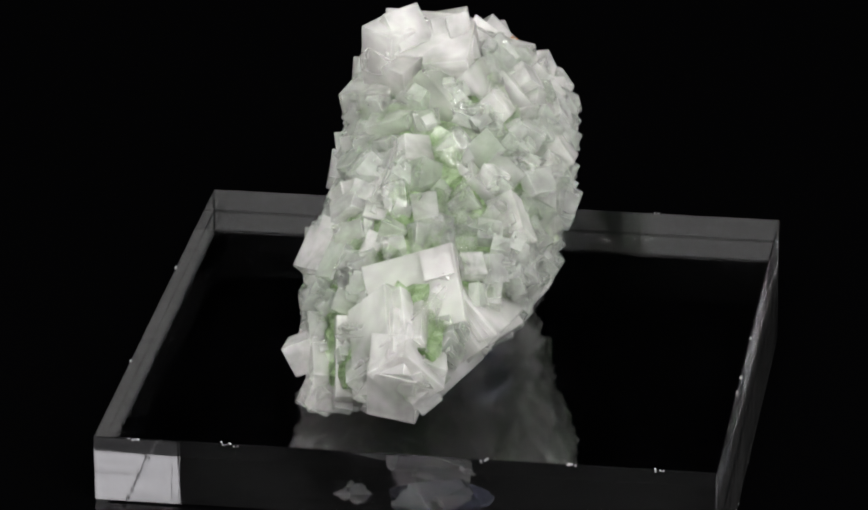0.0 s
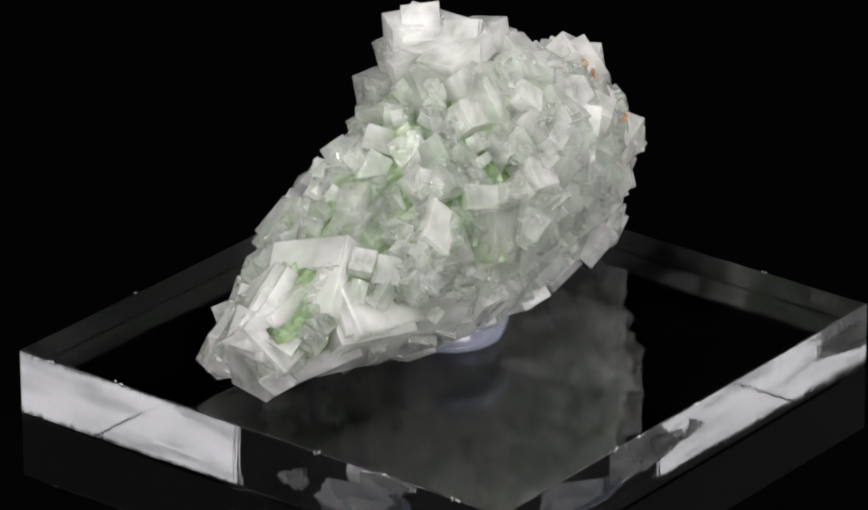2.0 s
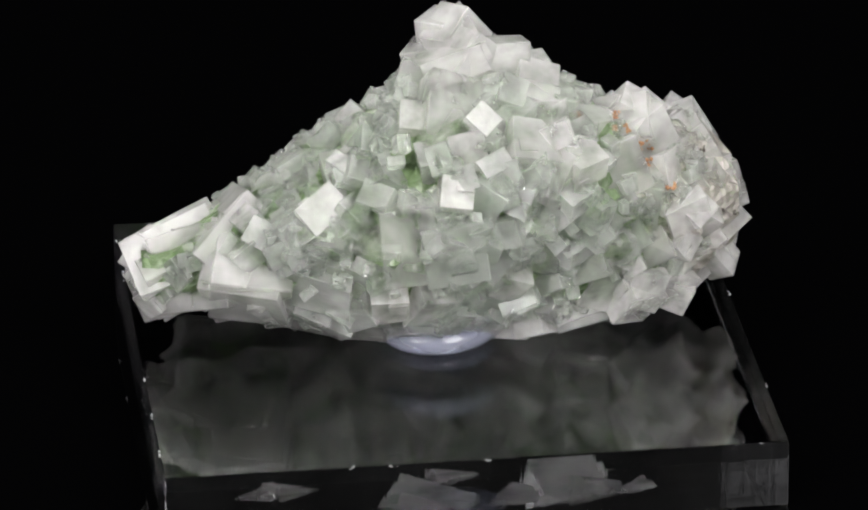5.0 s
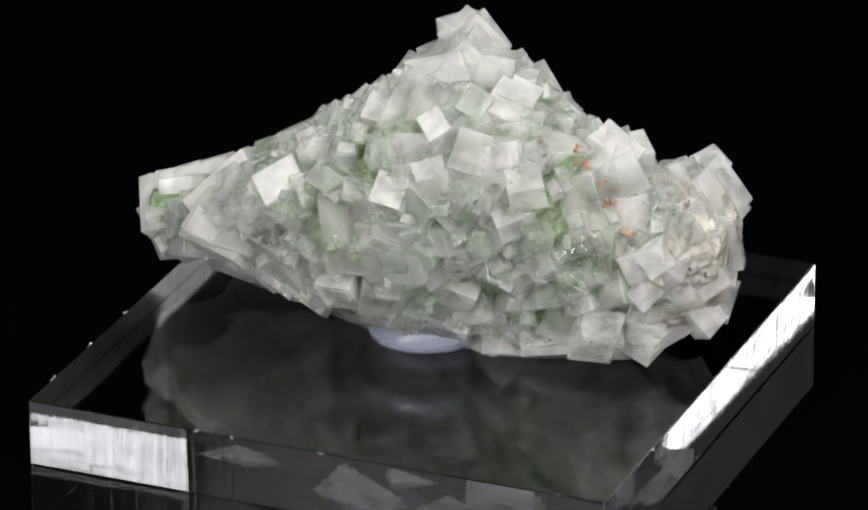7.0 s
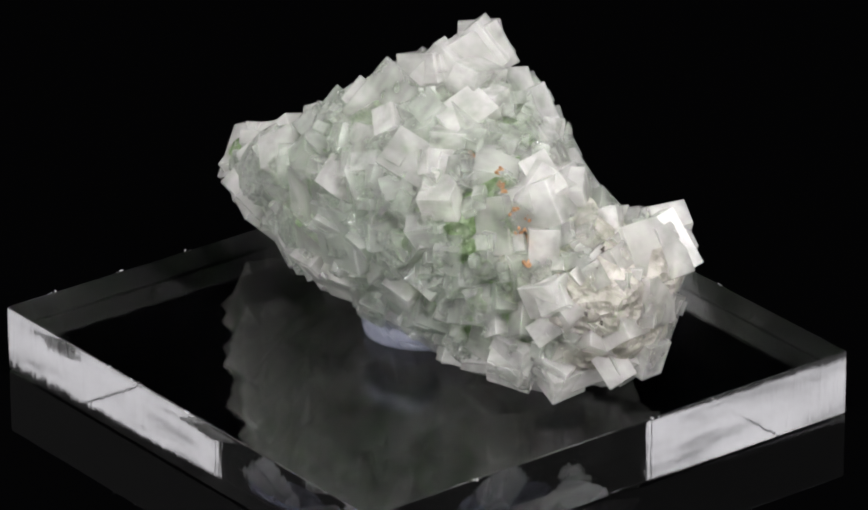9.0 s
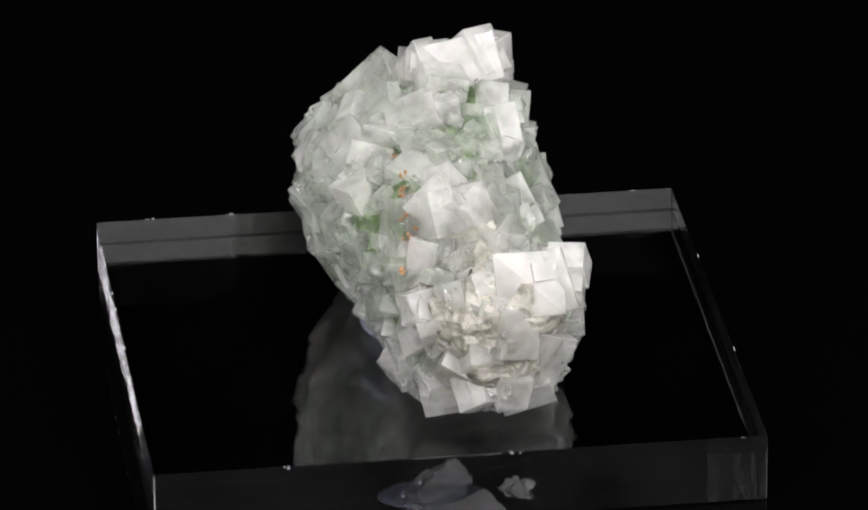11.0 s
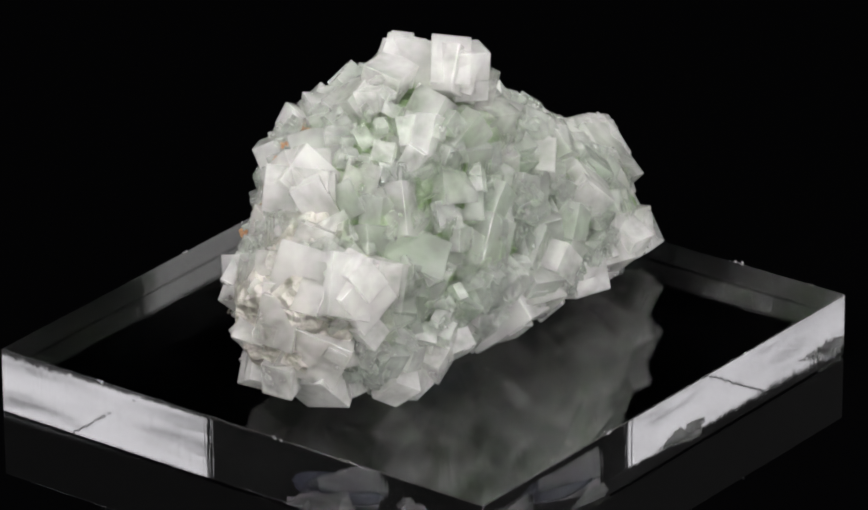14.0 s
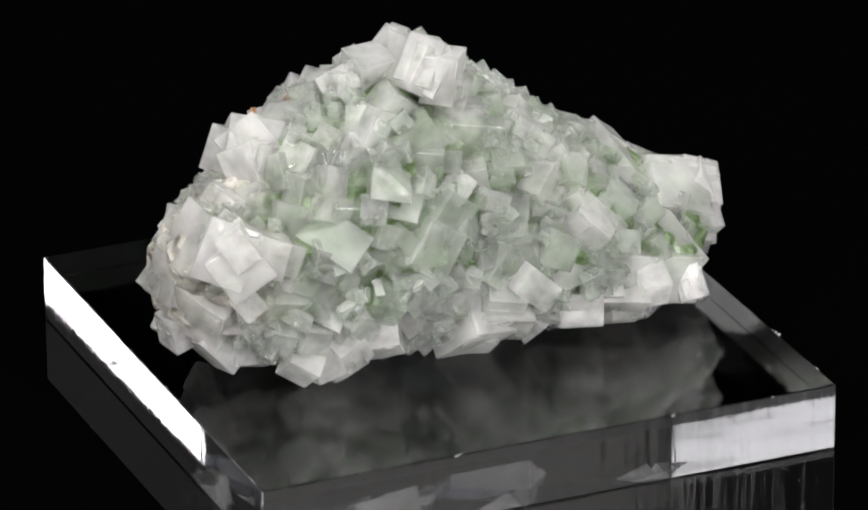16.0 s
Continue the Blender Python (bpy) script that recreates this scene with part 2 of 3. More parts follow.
ring(-51, 2.8, 15.6, (3.7, 3.6, 3.9, 4.8, 4.0, 4.2, 4.7, 3.5, 3.5, 4.2, 4.9, 4.2))
ring(-46, 0.7, 12.8, (8.4, 9.5, 8.4, 8.7, 7.5, 7.6, 8.8, 9.3, 8.6, 8.2, 7.7, 8.0))
ring(-40, -1.1, 12.8, (13.2, 15.7, 11.9, 9.0, 8.1, 9.3, 10.8, 16.4, 12.6, 7.7, 7.0, 8.8))
ring(-34, -0.9, 14.1, (16.2, 18.1, 14.9, 11.8, 11.2, 12.2, 15.0, 18.4, 15.6, 11.6, 10.2, 11.1))
ring(-26, 0.2, 16.0, (19.2, 22.4, 16.4, 15.2, 14.4, 16.2, 18.4, 21.1, 19.0, 14.8, 13.2, 15.1))
ring(-18, 0.7, 18.7, (21.1, 21.9, 21.5, 18.2, 19.1, 17.8, 20.7, 22.9, 21.1, 18.9, 17.1, 18.8))
ring(-10, 1.6, 20.6, (21.3, 22.1, 24.1, 22.6, 19.1, 18.1, 20.7, 24.6, 23.5, 20.9, 19.2, 19.7))
ring(-2, 1.4, 23.6, (22.8, 22.4, 24.8, 26.1, 25.4, 19.3, 18.5, 24.9, 26.6, 24.2, 22.9, 21.3))
ring(6, 0.8, 25.1, (21.6, 23.8, 23.4, 28.4, 25.0, 19.4, 17.9, 23.6, 27.6, 25.7, 23.2, 20.8))
ring(14, 0.5, 24.6, (20.7, 23.9, 23.8, 25.9, 24.2, 19.9, 18.4, 22.9, 26.4, 25.3, 23.2, 18.8))
ring(22, 0.3, 21.5, (17.2, 23.6, 24.3, 22.3, 18.8, 17.1, 17.9, 22.6, 24.6, 21.9, 20.2, 15.9))
ring(30, -1.0, 19.0, (15.6, 18.2, 22.4, 20.7, 15.9, 15.2, 17.8, 19.6, 20.9, 19.0, 18.9, 16.9))
ring(37, -2.7, 18.9, (15.1, 16.2, 18.4, 18.2, 13.4, 17.8, 15.8, 17.4, 17.0, 17.4, 17.9, 16.0))
ring(43, -4.0, 19.3, (15.4, 14.4, 14.3, 14.0, 16.2, 15.9, 13.2, 13.6, 15.8, 14.8, 15.9, 14.1))
ring(48, -4.2, 18.7, (9.4, 11.9, 10.3, 8.8, 11.2, 12.5, 8.3, 9.2, 10.4, 11.2, 12.7, 8.2))
ring(53, -2.9, 19.4, (2.5, 1.4, 1.1, 1.9, 4.5, 3.2, 2.5, 2.9, 2.1, 1.9, 3.3, 4.2))


def section(y):
    y = max(RINGS[0][0], min(RINGS[-1][0], y))
    for a, b in zip(RINGS, RINGS[1:]):
        if y <= b[0]:
            f = (y - a[0]) / (b[0] - a[0])
            return a[1] + f * (b[1] - a[1]), a[2] + f * (b[2] - a[2]), [p + f * (q - p) for p, q in zip(a[3], b[3])]


def reach_at(reach, angle):
    at = (angle / (2 * math.pi) * len(reach)) % len(reach)
    k = int(at)
    f = at - k
    f = f * f * (3 - 2 * f)
    return reach[k] * (1 - f) + reach[(k + 1) % len(reach)] * f


def envelope(y, angle):
    """A point of the cluster's outline, and the way out of it, in millimetres."""
    x, z, reach = section(y)
    r = reach_at(reach, angle)
    c, s = math.cos(angle), math.sin(angle)
    lean = 0.0 if abs(y) < 30 else 0.9 * math.copysign((abs(y) - 30) / 20, y)
    return Vector((x + r * c, y, z + r * s)), Vector((c, lean, s)).normalized()


def outside(p):
    """How far a point stands out of the form."""
    x, z, reach = section(p.y)
    ends = max(RINGS[0][0] - 1 - p.y, p.y - RINGS[-1][0] - 1)
    return max(math.hypot(p.x - x, p.z - z) - reach_at(reach, math.atan2(p.z - z, p.x - x)), ends)


def corners(centre, turn, size):
    return [centre + turn @ Vector((a * size[0], b * size[1], c * size[2])) / 2 for a in (-1, 1) for b in (-1, 1) for c in (-1, 1)]


def settled(centre, turn, size, out, proud):
    """The centre, drawn inwards until no corner stands out by more than proud, nor dips below the base."""
    centre = centre.copy()
    for _ in range(5):
        over = max(outside(p) for p in corners(centre, turn, size)) - proud
        if over <= 0:
            break
        centre -= out * over
    low = min(p.z for p in corners(centre, turn, size))
    centre.z += max(0.0, 0.15 - low)
    return centre


def matrix_core():
    bm = bmesh.new()
    rows = []
    for i in range(41):
        y = -49 + 99 * i / 40
        ring = []
        for j in range(40):
            p, out = envelope(y, 2 * math.pi * j / 40)
            x, z, _ = section(y)
            mid = Vector((x, y, z))
            shrink = 0.80 + 0.14 * noise.noise(p * 0.16) + 0.08 * noise.noise(p * 0.5)
            ring.append(bm.verts.new((mid + (p - mid) * shrink) * 0.001))
        rows.append(ring)
    for a, b in zip(rows, rows[1:]):
        for j in range(40):
            bm.faces.new((a[j], a[(j + 1) % 40], b[(j + 1) % 40], b[j]))
    bm.faces.new(rows[0])
    bm.faces.new(rows[-1][::-1])
    bmesh.ops.recalc_face_normals(bm, faces=bm.faces)
    return part("matrix", bm, CORE, specimen, "pale to grass green crystalline matrix")


matrix_core()


def cube_mesh(seed, mat, steps, broken=0):
    """A unit cube with worn edges and uneven faces, and a few smaller blocks grown out of its faces."""
    rng = random.Random(seed)
    bm = bmesh.new()
    bmesh.ops.create_cube(bm, size=1.0)
    for v in bm.verts:
        v.co += Vector([rng.uniform(-0.025, 0.025) for _ in range(3)])
    for _ in range(broken):
        way = Vector([rng.choice((-1, 1)) * rng.uniform(0.25, 1.0) for _ in range(3)]).normalized()
        reach = max(v.co.dot(way) for v in bm.verts)
        cut = bmesh.ops.bisect_plane(bm, geom=bm.verts[:] + bm.edges[:] + bm.faces[:], plane_co=way * reach * rng.uniform(0.62, 0.85), plane_no=way, clear_outer=True)
        bmesh.ops.contextual_create(bm, geom=[g for g in cut["geom_cut"] if isinstance(g, bmesh.types.BMEdge)])
    bmesh.ops.bevel(bm, geom=bm.edges[:], offset=rng.uniform(0.008, 0.02), segments=1, affect="EDGES")
    for _ in range(steps):
        size = [rng.uniform(0.25, 0.6) for _ in range(3)]
        at = [rng.choice((-1, 1)) * (0.5 - s / 2) * rng.uniform(0.5, 1.0) for s in size]
        axis = rng.randrange(3)
        side = rng.choice((-1, 1))
        at[axis] = side * (0.5 - size[axis] / 2 + rng.uniform(0.02, 0.07))
        bmesh.ops.create_cube(bm, size=1.0, matrix=Matrix.Translation(at) @ Euler([rng.gauss(0, 0.03) for _ in range(3)]).to_matrix().to_4x4() @ Matrix.Diagonal((*size, 1)))
    me = bpy.data.meshes.new("crystal")
    bm.to_mesh(me)
    bm.free()
    me.materials.append(mat)
    return me


CUBES = {"milky": [cube_mesh(k, MILKY, k % 3) for k in range(12)], "green": [cube_mesh(40 + k, GREENISH, k % 2, (0, 1, 2)[k % 3]) for k in range(14)]}
BOXES = []


def place_crystal(centre, turn, size, k, look_of="milky"):
    kinds = CUBES[look_of]
    ob = new("crystal", kinds[k % len(kinds)])
    ob.parent = specimen
    ob.matrix_basis = Matrix.Translation(Vector(centre) * 0.001) @ turn.to_4x4() @ Matrix.Diagonal((size[0] * 0.001, size[1] * 0.001, size[2] * 0.001, 1))
    BOXES.append((Vector(centre), turn.inverted(), Vector(size) / 2))
    return ob


def crystal(corner, along, across, size):
    """A crystal from one corner of its outer face, two edges of that face and its three lengths, in millimetres."""
    u = Vector(along).normalized()
    v = (Vector(across) - u * u.dot(Vector(across))).normalized()
    w = u.cross(v)
    turn = Matrix((u, v, w)).transposed()
    centre = Vector(corner) + (u * size[0] + v * size[1] + w * size[2]) / 2
    return place_crystal(centre, turn, size, len(BOXES))


crystal((18.7, 20.8, 37), (0.18, -0.46, -0.87), (-0.67, -0.71, 0.23), (9.9, 9.3, 8))
crystal((-15.9, -18.5, 26.8), (-0.28, -0.41, -0.87), (0.4, 0.77, -0.49), (8.3, 8.3, 7.9))
crystal((-11.8, -38.5, 2.1), (0.96, 0.26, -0.09), (-0.08, 0.57, 0.82), (5.2, 13.5, 8.8))
crystal((7.6, -24.2, 24.3), (1, -0.03, 0.04), (-0.01, -0.91, -0.41), (7.5, 6.8, 6.8))
crystal((3.1, 15.1, 50.7), (0.21, -0.04, -0.98), (0.08, -1, 0.06), (5.1, 7.2, 7))
crystal((8.9, -10.2, 38.5), (-0.69, 0.35, 0.63), (0.41, 0.91, -0.06), (14.8, 17.4, 11))
crystal((-10.6, 11, 47.1), (0.13, 0.65, -0.75), (0.98, 0.05, 0.21), (7.1, 5.6, 6))
crystal((-13.7, 44, 31.9), (-0.02, 0.57, -0.82), (1, 0.04, 0), (10.4, 10.9, 12))
crystal((-3, 52.7, 17.2), (0.31, -0.93, -0.2), (-0.07, -0.23, 0.97), (5.9, 8.3, 6.7))
crystal((4.6, 41.3, 27.5), (-0.3, 0.78, -0.55), (0.47, -0.38, -0.8), (7.6, 8.9, 7.8))
crystal((7.9, 31.3, 2.7), (0.3, -0.87, 0.38), (0.15, 0.44, 0.89), (10.5, 10.1, 9.8))
crystal((6.8, 41.1, 4.6), (0.32, -0.86, 0.4), (0.06, 0.44, 0.9), (6.1, 4.4, 5))
crystal((4.6, -48.4, 20.2), (-0.1, 0.97, 0.23), (0.35, 0.25, -0.9), (9.8, 6.3, 7.7))
crystal((-15.6, -2.4, 41.3), (0.95, -0.27, 0.17), (0.19, 0.05, -0.98), (8.4, 8.7, 8.1))
crystal((4.6, 6.6, 53.4), (-0.92, -0.37, -0.11), (-0.22, 0.74, -0.63), (6.6, 9.2, 8))
crystal((17.2, -3.8, 40.7), (-0.66, 0.19, 0.72), (-0.07, 0.95, -0.32), (12.4, 9.2, 8))
crystal((10.6, 43.1, 25.2), (-0.96, -0.21, 0.18), (-0.24, 0.32, -0.92), (10.3, 5.5, 7.5))
crystal((14.6, 9.4, 42.4), (0.38, -0.73, -0.57), (-0.82, -0.55, 0.16), (5.7, 3.9, 5))
crystal((4.9, 34, 42.1), (-0.31, -0.92, -0.23), (-0.69, 0.39, -0.61), (9.1, 7.1, 7.7))
crystal((5.1, 39, 31.8), (-0.55, -0.8, -0.23), (0.18, 0.15, -0.97), (4.1, 5.8, 5))
crystal((9.1, 45.5, 22.4), (-0.12, -0.68, 0.72), (-0.88, -0.26, -0.39), (5.4, 4.9, 5))
crystal((-1.4, 43.3, 30.4), (-0.21, -0.86, -0.46), (-0.39, 0.51, -0.77), (8.2, 9.3, 9))
crystal((-14.1, 36, 16.4), (-0.2, 0.2, -0.96), (0.1, 0.98, 0.18), (5.4, 8.4, 8))
crystal((-1.6, 49.9, 17.3), (-0.77, -0.62, -0.14), (0.62, -0.78, 0.07), (8.8, 10.7, 9.2))
crystal((1.4, 49.6, 9.1), (0.19, -0.47, 0.86), (-0.98, -0.13, 0.15), (6, 8.4, 7))
crystal((-15.8, 7.8, 8.6), (0.14, 0.79, -0.6), (0.35, 0.53, 0.77), (4.6, 7.2, 5.6))
crystal((5.5, 6.8, 52.1), (0.13, 0.32, -0.94), (0.01, -0.95, -0.32), (5, 10.7, 7.5))
crystal((-12.3, -1.2, 47.6), (0.05, 0.3, -0.95), (0.49, 0.82, 0.29), (7.5, 7.2, 9))
crystal((16.1, 18.9, 42.2), (0.3, 0.33, -0.89), (-0.13, -0.91, -0.38), (4.1, 4.5, 5))
crystal((14.1, 20.1, 41.6), (0.51, 0.19, -0.84), (0.03, -0.98, -0.2), (4.3, 6.9, 5.3))
crystal((-6.2, 14, 43), (0.26, 0.94, -0.21), (0.94, -0.2, 0.28), (8.5, 13.5, 10.4))
crystal((-2.5, 24.3, 39.2), (0.68, 0.7, -0.2), (0.73, -0.64, 0.25), (9.8, 10.1, 9.5))
crystal((7.6, 36.1, 26), (-0.14, -0.38, 0.91), (-0.57, 0.79, 0.24), (5.9, 6.4, 5.9))
crystal((1.6, 41.4, 27.5), (-0.25, 0.76, -0.6), (0.91, -0.03, -0.42), (7.1, 9.8, 8.1))
crystal((16.4, 5.6, 41.7), (-0.85, 0.08, -0.51), (0.52, 0.14, -0.84), (5.3, 6.8, 5.8))
crystal((7, 29.1, 14.2), (0.95, -0.25, 0.18), (0.28, 0.48, -0.83), (5.3, 3.9, 4))
crystal((-11.1, -27.9, 20.6), (-0.5, -0.2, -0.84), (-0.16, 0.98, -0.14), (9.3, 16, 8))
crystal((-13.4, 3.1, 23.6), (0.04, -0.89, -0.45), (-0.11, 0.44, -0.89), (12.1, 9.2, 8))
crystal((-4.5, -12.8, 37.5), (-0.19, -0.83, -0.52), (-0.59, 0.52, -0.62), (13.4, 7, 7))
crystal((2.5, -49.3, 20), (-0.67, 0.08, -0.74), (-0.23, 0.92, 0.31), (11.8, 12.1, 8))
crystal((-13.5, -42.2, 9.8), (-0.16, 0.25, -0.96), (-0.2, 0.94, 0.28), (7.9, 14.9, 8))
crystal((-5.5, 19.3, 41.9), (-0.43, -0.9, -0.07), (-0.35, 0.24, -0.91), (11.1, 8.1, 8))
crystal((9.3, -18.8, 35.4), (0.5, 0.56, -0.66), (-0.55, -0.39, -0.74), (9.2, 7.6, 8))
crystal((-7.6, -22, 32.2), (0.98, -0.01, -0.19), (-0.16, -0.56, -0.81), (10.4, 3.4, 6.6))
crystal((-6.9, -25.3, 28.1), (0.93, -0.31, -0.22), (-0.35, -0.46, -0.82), (6.9, 9.8, 8))
crystal((17.3, -22.9, 20.2), (0.4, 0.91, -0.07), (-0.33, 0.07, -0.94), (9.5, 8.4, 8.5))
crystal((20.7, -16.8, 23.4), (-0.76, 0.22, 0.62), (0.26, 0.97, -0.03), (6.5, 8.6, 7.2))
crystal((9.1, -20.4, 35.8), (0.67, 0.2, -0.72), (-0.72, -0.09, -0.69), (12.8, 7.7, 8))
crystal((-6.3, -17.3, 34), (0.42, 0.76, -0.5), (0.46, -0.65, -0.61), (6.5, 6.7, 6.3))
crystal((3, -30.9, 26.9), (0.79, 0.38, -0.48), (0.07, -0.83, -0.55), (6.7, 6.1, 6.1))
crystal((-6.4, -48.2, 13.7), (0.64, 0.42, -0.65), (-0.2, 0.9, 0.38), (11.4, 12.9, 8.4))
crystal((12.9, -26.9, 11.4), (0.49, -0.02, 0.87), (0.35, 0.92, -0.18), (8.4, 11.2, 9.3))
crystal((-8.6, 5, 53.8), (0.98, 0.15, -0.1), (0.07, -0.82, -0.57), (13.2, 8.8, 8))
crystal((-3.1, 35.2, 39.6), (0.65, 0.6, -0.46), (0.65, -0.76, -0.07), (5.3, 10.6, 9))
crystal((-5.5, 15.4, 45.1), (-0.99, -0.13, 0.06), (-0.12, 0.49, -0.86), (5.5, 6.9, 7))
crystal((20.2, 10.5, 38.2), (-0.71, 0, 0.71), (-0.29, 0.91, -0.29), (7.1, 9, 9))
crystal((-17.7, -17.4, 24.6), (0.76, -0.61, 0.2), (-0.34, -0.65, -0.69), (6.2, 7.7, 7))
crystal((21.5, -2.9, 30.3), (-1, -0.02, 0.07), (-0.07, 0.07, -0.99), (8.2, 14.1, 9))
crystal((4.6, 40.8, 3.8), (0.32, -0.35, 0.88), (-0.48, 0.74, 0.47), (5.4, 10.2, 6))
crystal((2.3, 31.1, 42.9), (0.84, -0.32, -0.43), (-0.54, -0.44, -0.72), (4.9, 10.4, 8))
crystal((2.7, 13.7, 48.8), (0.88, -0.17, -0.44), (-0.47, -0.33, -0.82), (8.7, 5.4, 7))
crystal((20.3, 20.9, 35), (-0.44, -0.07, -0.89), (-0.77, -0.49, 0.42), (4.8, 5.7, 6))
crystal((-3.2, 32.1, 39.8), (-0.15, 0.38, -0.91), (0.91, 0.42, 0.03), (7.7, 10.7, 9))
crystal((17.1, 12.4, 18.5), (-0.36, -0.61, 0.7), (0.17, 0.7, 0.7), (10.7, 11.5, 9))
crystal((14, 25.9, 25.1), (-0.1, -0.31, 0.94), (-0.24, 0.93, 0.28), (9.5, 9.3, 9))
crystal((-3.3, 1.5, 51.8), (-0.02, 0.12, -0.99), (-0.61, -0.79, -0.08), (8.2, 5.4, 7.3))
crystal((-12, 46.6, 10), (0.96, -0.01, -0.27), (0.18, -0.74, 0.65), (8.6, 6.8, 7.6))
crystal((-3.5, -50.5, 14.7), (0.17, 0.93, 0.31), (0.98, -0.14, -0.12), (10.6, 8.1, 9.6))
crystal((10.9, 29.7, 11.7), (-0.57, 0.8, -0.21), (0.7, 0.34, -0.63), (7.4, 4.9, 7.3))
crystal((-6.8, 24.1, -3.9), (0.23, -0.97, -0.07), (0.91, 0.19, 0.36), (11.7, 12.5, 8.2))
crystal((-16.7, 32.9, 6.5), (0.6, -0.56, 0.57), (-0.25, -0.81, -0.53), (6.1, 5.8, 5.7))
crystal((7.2, -16.7, 1.1), (-0.08, -0.89, 0.45), (0.85, 0.17, 0.5), (6.9, 6, 4.6))
crystal((-18.1, 41.9, 32.1), (0.93, -0.37, -0.08), (-0.27, -0.51, -0.82), (6.2, 6.3, 4.7))
crystal((-3.7, -50.8, 14.3), (0.8, -0.21, 0.57), (0.6, 0.32, -0.73), (8, 9.8, 6.8))
crystal((-18.2, -13.9, 4.3), (-0.31, -0.95, -0.02), (0.9, -0.29, -0.34), (7.4, 6.3, 5.4))
crystal((-12.5, 23.8, 3.7), (-0.34, 0.47, 0.82), (-0.94, -0.22, -0.26), (5.1, 5.1, 5.1))
crystal((-8.8, -37, 6.8), (-0.07, -0.98, 0.2), (-0.93, 0.14, 0.35), (4.9, 5.7, 5.9))
crystal((-4.5, -2.1, 4.3), (-0.71, -0.34, 0.62), (-0.27, 0.94, 0.2), (12, 8.1, 8.5))
crystal((-7.7, 45, 13.8), (0.14, -0.21, -0.97), (-0.18, 0.96, -0.23), (5.9, 5.4, 5.2))
crystal((-1.3, -12.1, 14.4), (0.55, -0.2, -0.81), (-0.64, 0.52, -0.56), (14.6, 12.6, 14.8))
crystal((9.5, 13.7, 0.3), (-0.49, -0.86, -0.1), (-0.12, -0.04, 0.99), (9, 8.7, 8.2))
crystal((8.3, 36.7, 9.2), (-0.97, 0.14, 0.2), (0.05, 0.92, -0.39), (6, 5.8, 5.4))
crystal((18.2, -25.7, 15.4), (-0.71, 0.21, 0.67), (-0.68, 0.04, -0.73), (13.2, 15, 13.3))
crystal((-6.4, -48.4, 8.4), (0.54, -0.25, 0.8), (0.83, 0.33, -0.46), (13.4, 9.8, 9.6))
crystal((-5.1, -36.4, 0), (0.35, 0.42, 0.84), (-0.45, 0.86, -0.24), (8.5, 8.7, 8.2))
crystal((-3.5, 17.6, 6), (0.45, 0.21, -0.87), (-0.04, 0.97, 0.22), (10.1, 8.9, 9.7))
crystal((-2.4, 39.2, 9.2), (0.44, -0.89, -0.09), (-0.86, -0.45, 0.25), (9, 7.9, 7.9))
crystal((-11.2, 31.4, 26.8), (-0.04, 0.28, -0.96), (-0.97, 0.2, 0.1), (6.3, 6.9, 9.3))
crystal((0.4, -11.1, 17.4), (0.66, -0.24, -0.72), (-0.64, 0.33, -0.69), (14.7, 12.8, 14.1))
crystal((-11.8, -9.8, 5.3), (-0.67, 0.01, 0.74), (0.14, 0.98, 0.12), (7.2, 9.2, 5.1))
crystal((-0.3, 2.1, 50.1), (-0.36, 0.56, -0.75), (-0.77, -0.63, -0.1), (8.1, 6.3, 6.9))
crystal((-8.7, -11.9, 5.1), (-0.5, -0.49, -0.71), (-0.67, -0.3, 0.68), (5, 5.4, 5.8))
crystal((-17.6, -28.7, 4.8), (-0.07, -1, 0.01), (0.9, -0.05, 0.42), (5.2, 6.2, 5.3))
crystal((0.4, 45.7, 5.3), (-0.79, 0.37, 0.5), (0.22, -0.59, 0.78), (5.2, 5.7, 4.7))
crystal((1.2, -43.3, 8.2), (0.75, 0.34, 0.57), (-0.28, -0.61, 0.74), (4.1, 4.7, 6.1))
crystal((10.8, 10.7, 4.5), (0.33, -0.93, 0.17), (-0.73, -0.14, 0.66), (8.1, 5.5, 7.4))
crystal((16.5, -5.9, 17.7), (-0.59, -0.39, -0.7), (-0.43, 0.89, -0.13), (8.2, 6.9, 6.7))
crystal((-12.2, 41.1, 18.6), (0.26, 0.87, 0.41), (-0.93, 0.11, 0.36), (8.6, 6.5, 10.1))
crystal((13.1, -41.1, 15.3), (0.39, 0.92, -0.08), (-0.7, 0.25, -0.67), (14, 13.8, 12.1))
crystal((-16.8, 1.7, 4.5), (0.73, 0.12, -0.67), (0.68, -0.25, 0.69), (6.6, 4.9, 5.7))
crystal((8, -17.4, 3.8), (-0.58, 0.26, 0.77), (-0.81, -0.12, -0.57), (6.7, 6.9, 8.5))
crystal((-4.2, -42.4, 8.7), (0.77, -0.07, 0.63), (-0.62, -0.33, 0.71), (5, 6.2, 5.3))
crystal((2.5, 1, 5.9), (-0.51, -0.84, -0.21), (0.63, -0.2, -0.75), (9, 8.7, 7.4))
crystal((-3.1, 18.1, 5.1), (0.51, 0.26, -0.82), (0.01, 0.95, 0.31), (8.7, 8.3, 9.5))
crystal((20.7, -7.1, 13.7), (-0.78, 0.01, 0.63), (-0.62, 0.09, -0.78), (7.5, 7.4, 6.1))
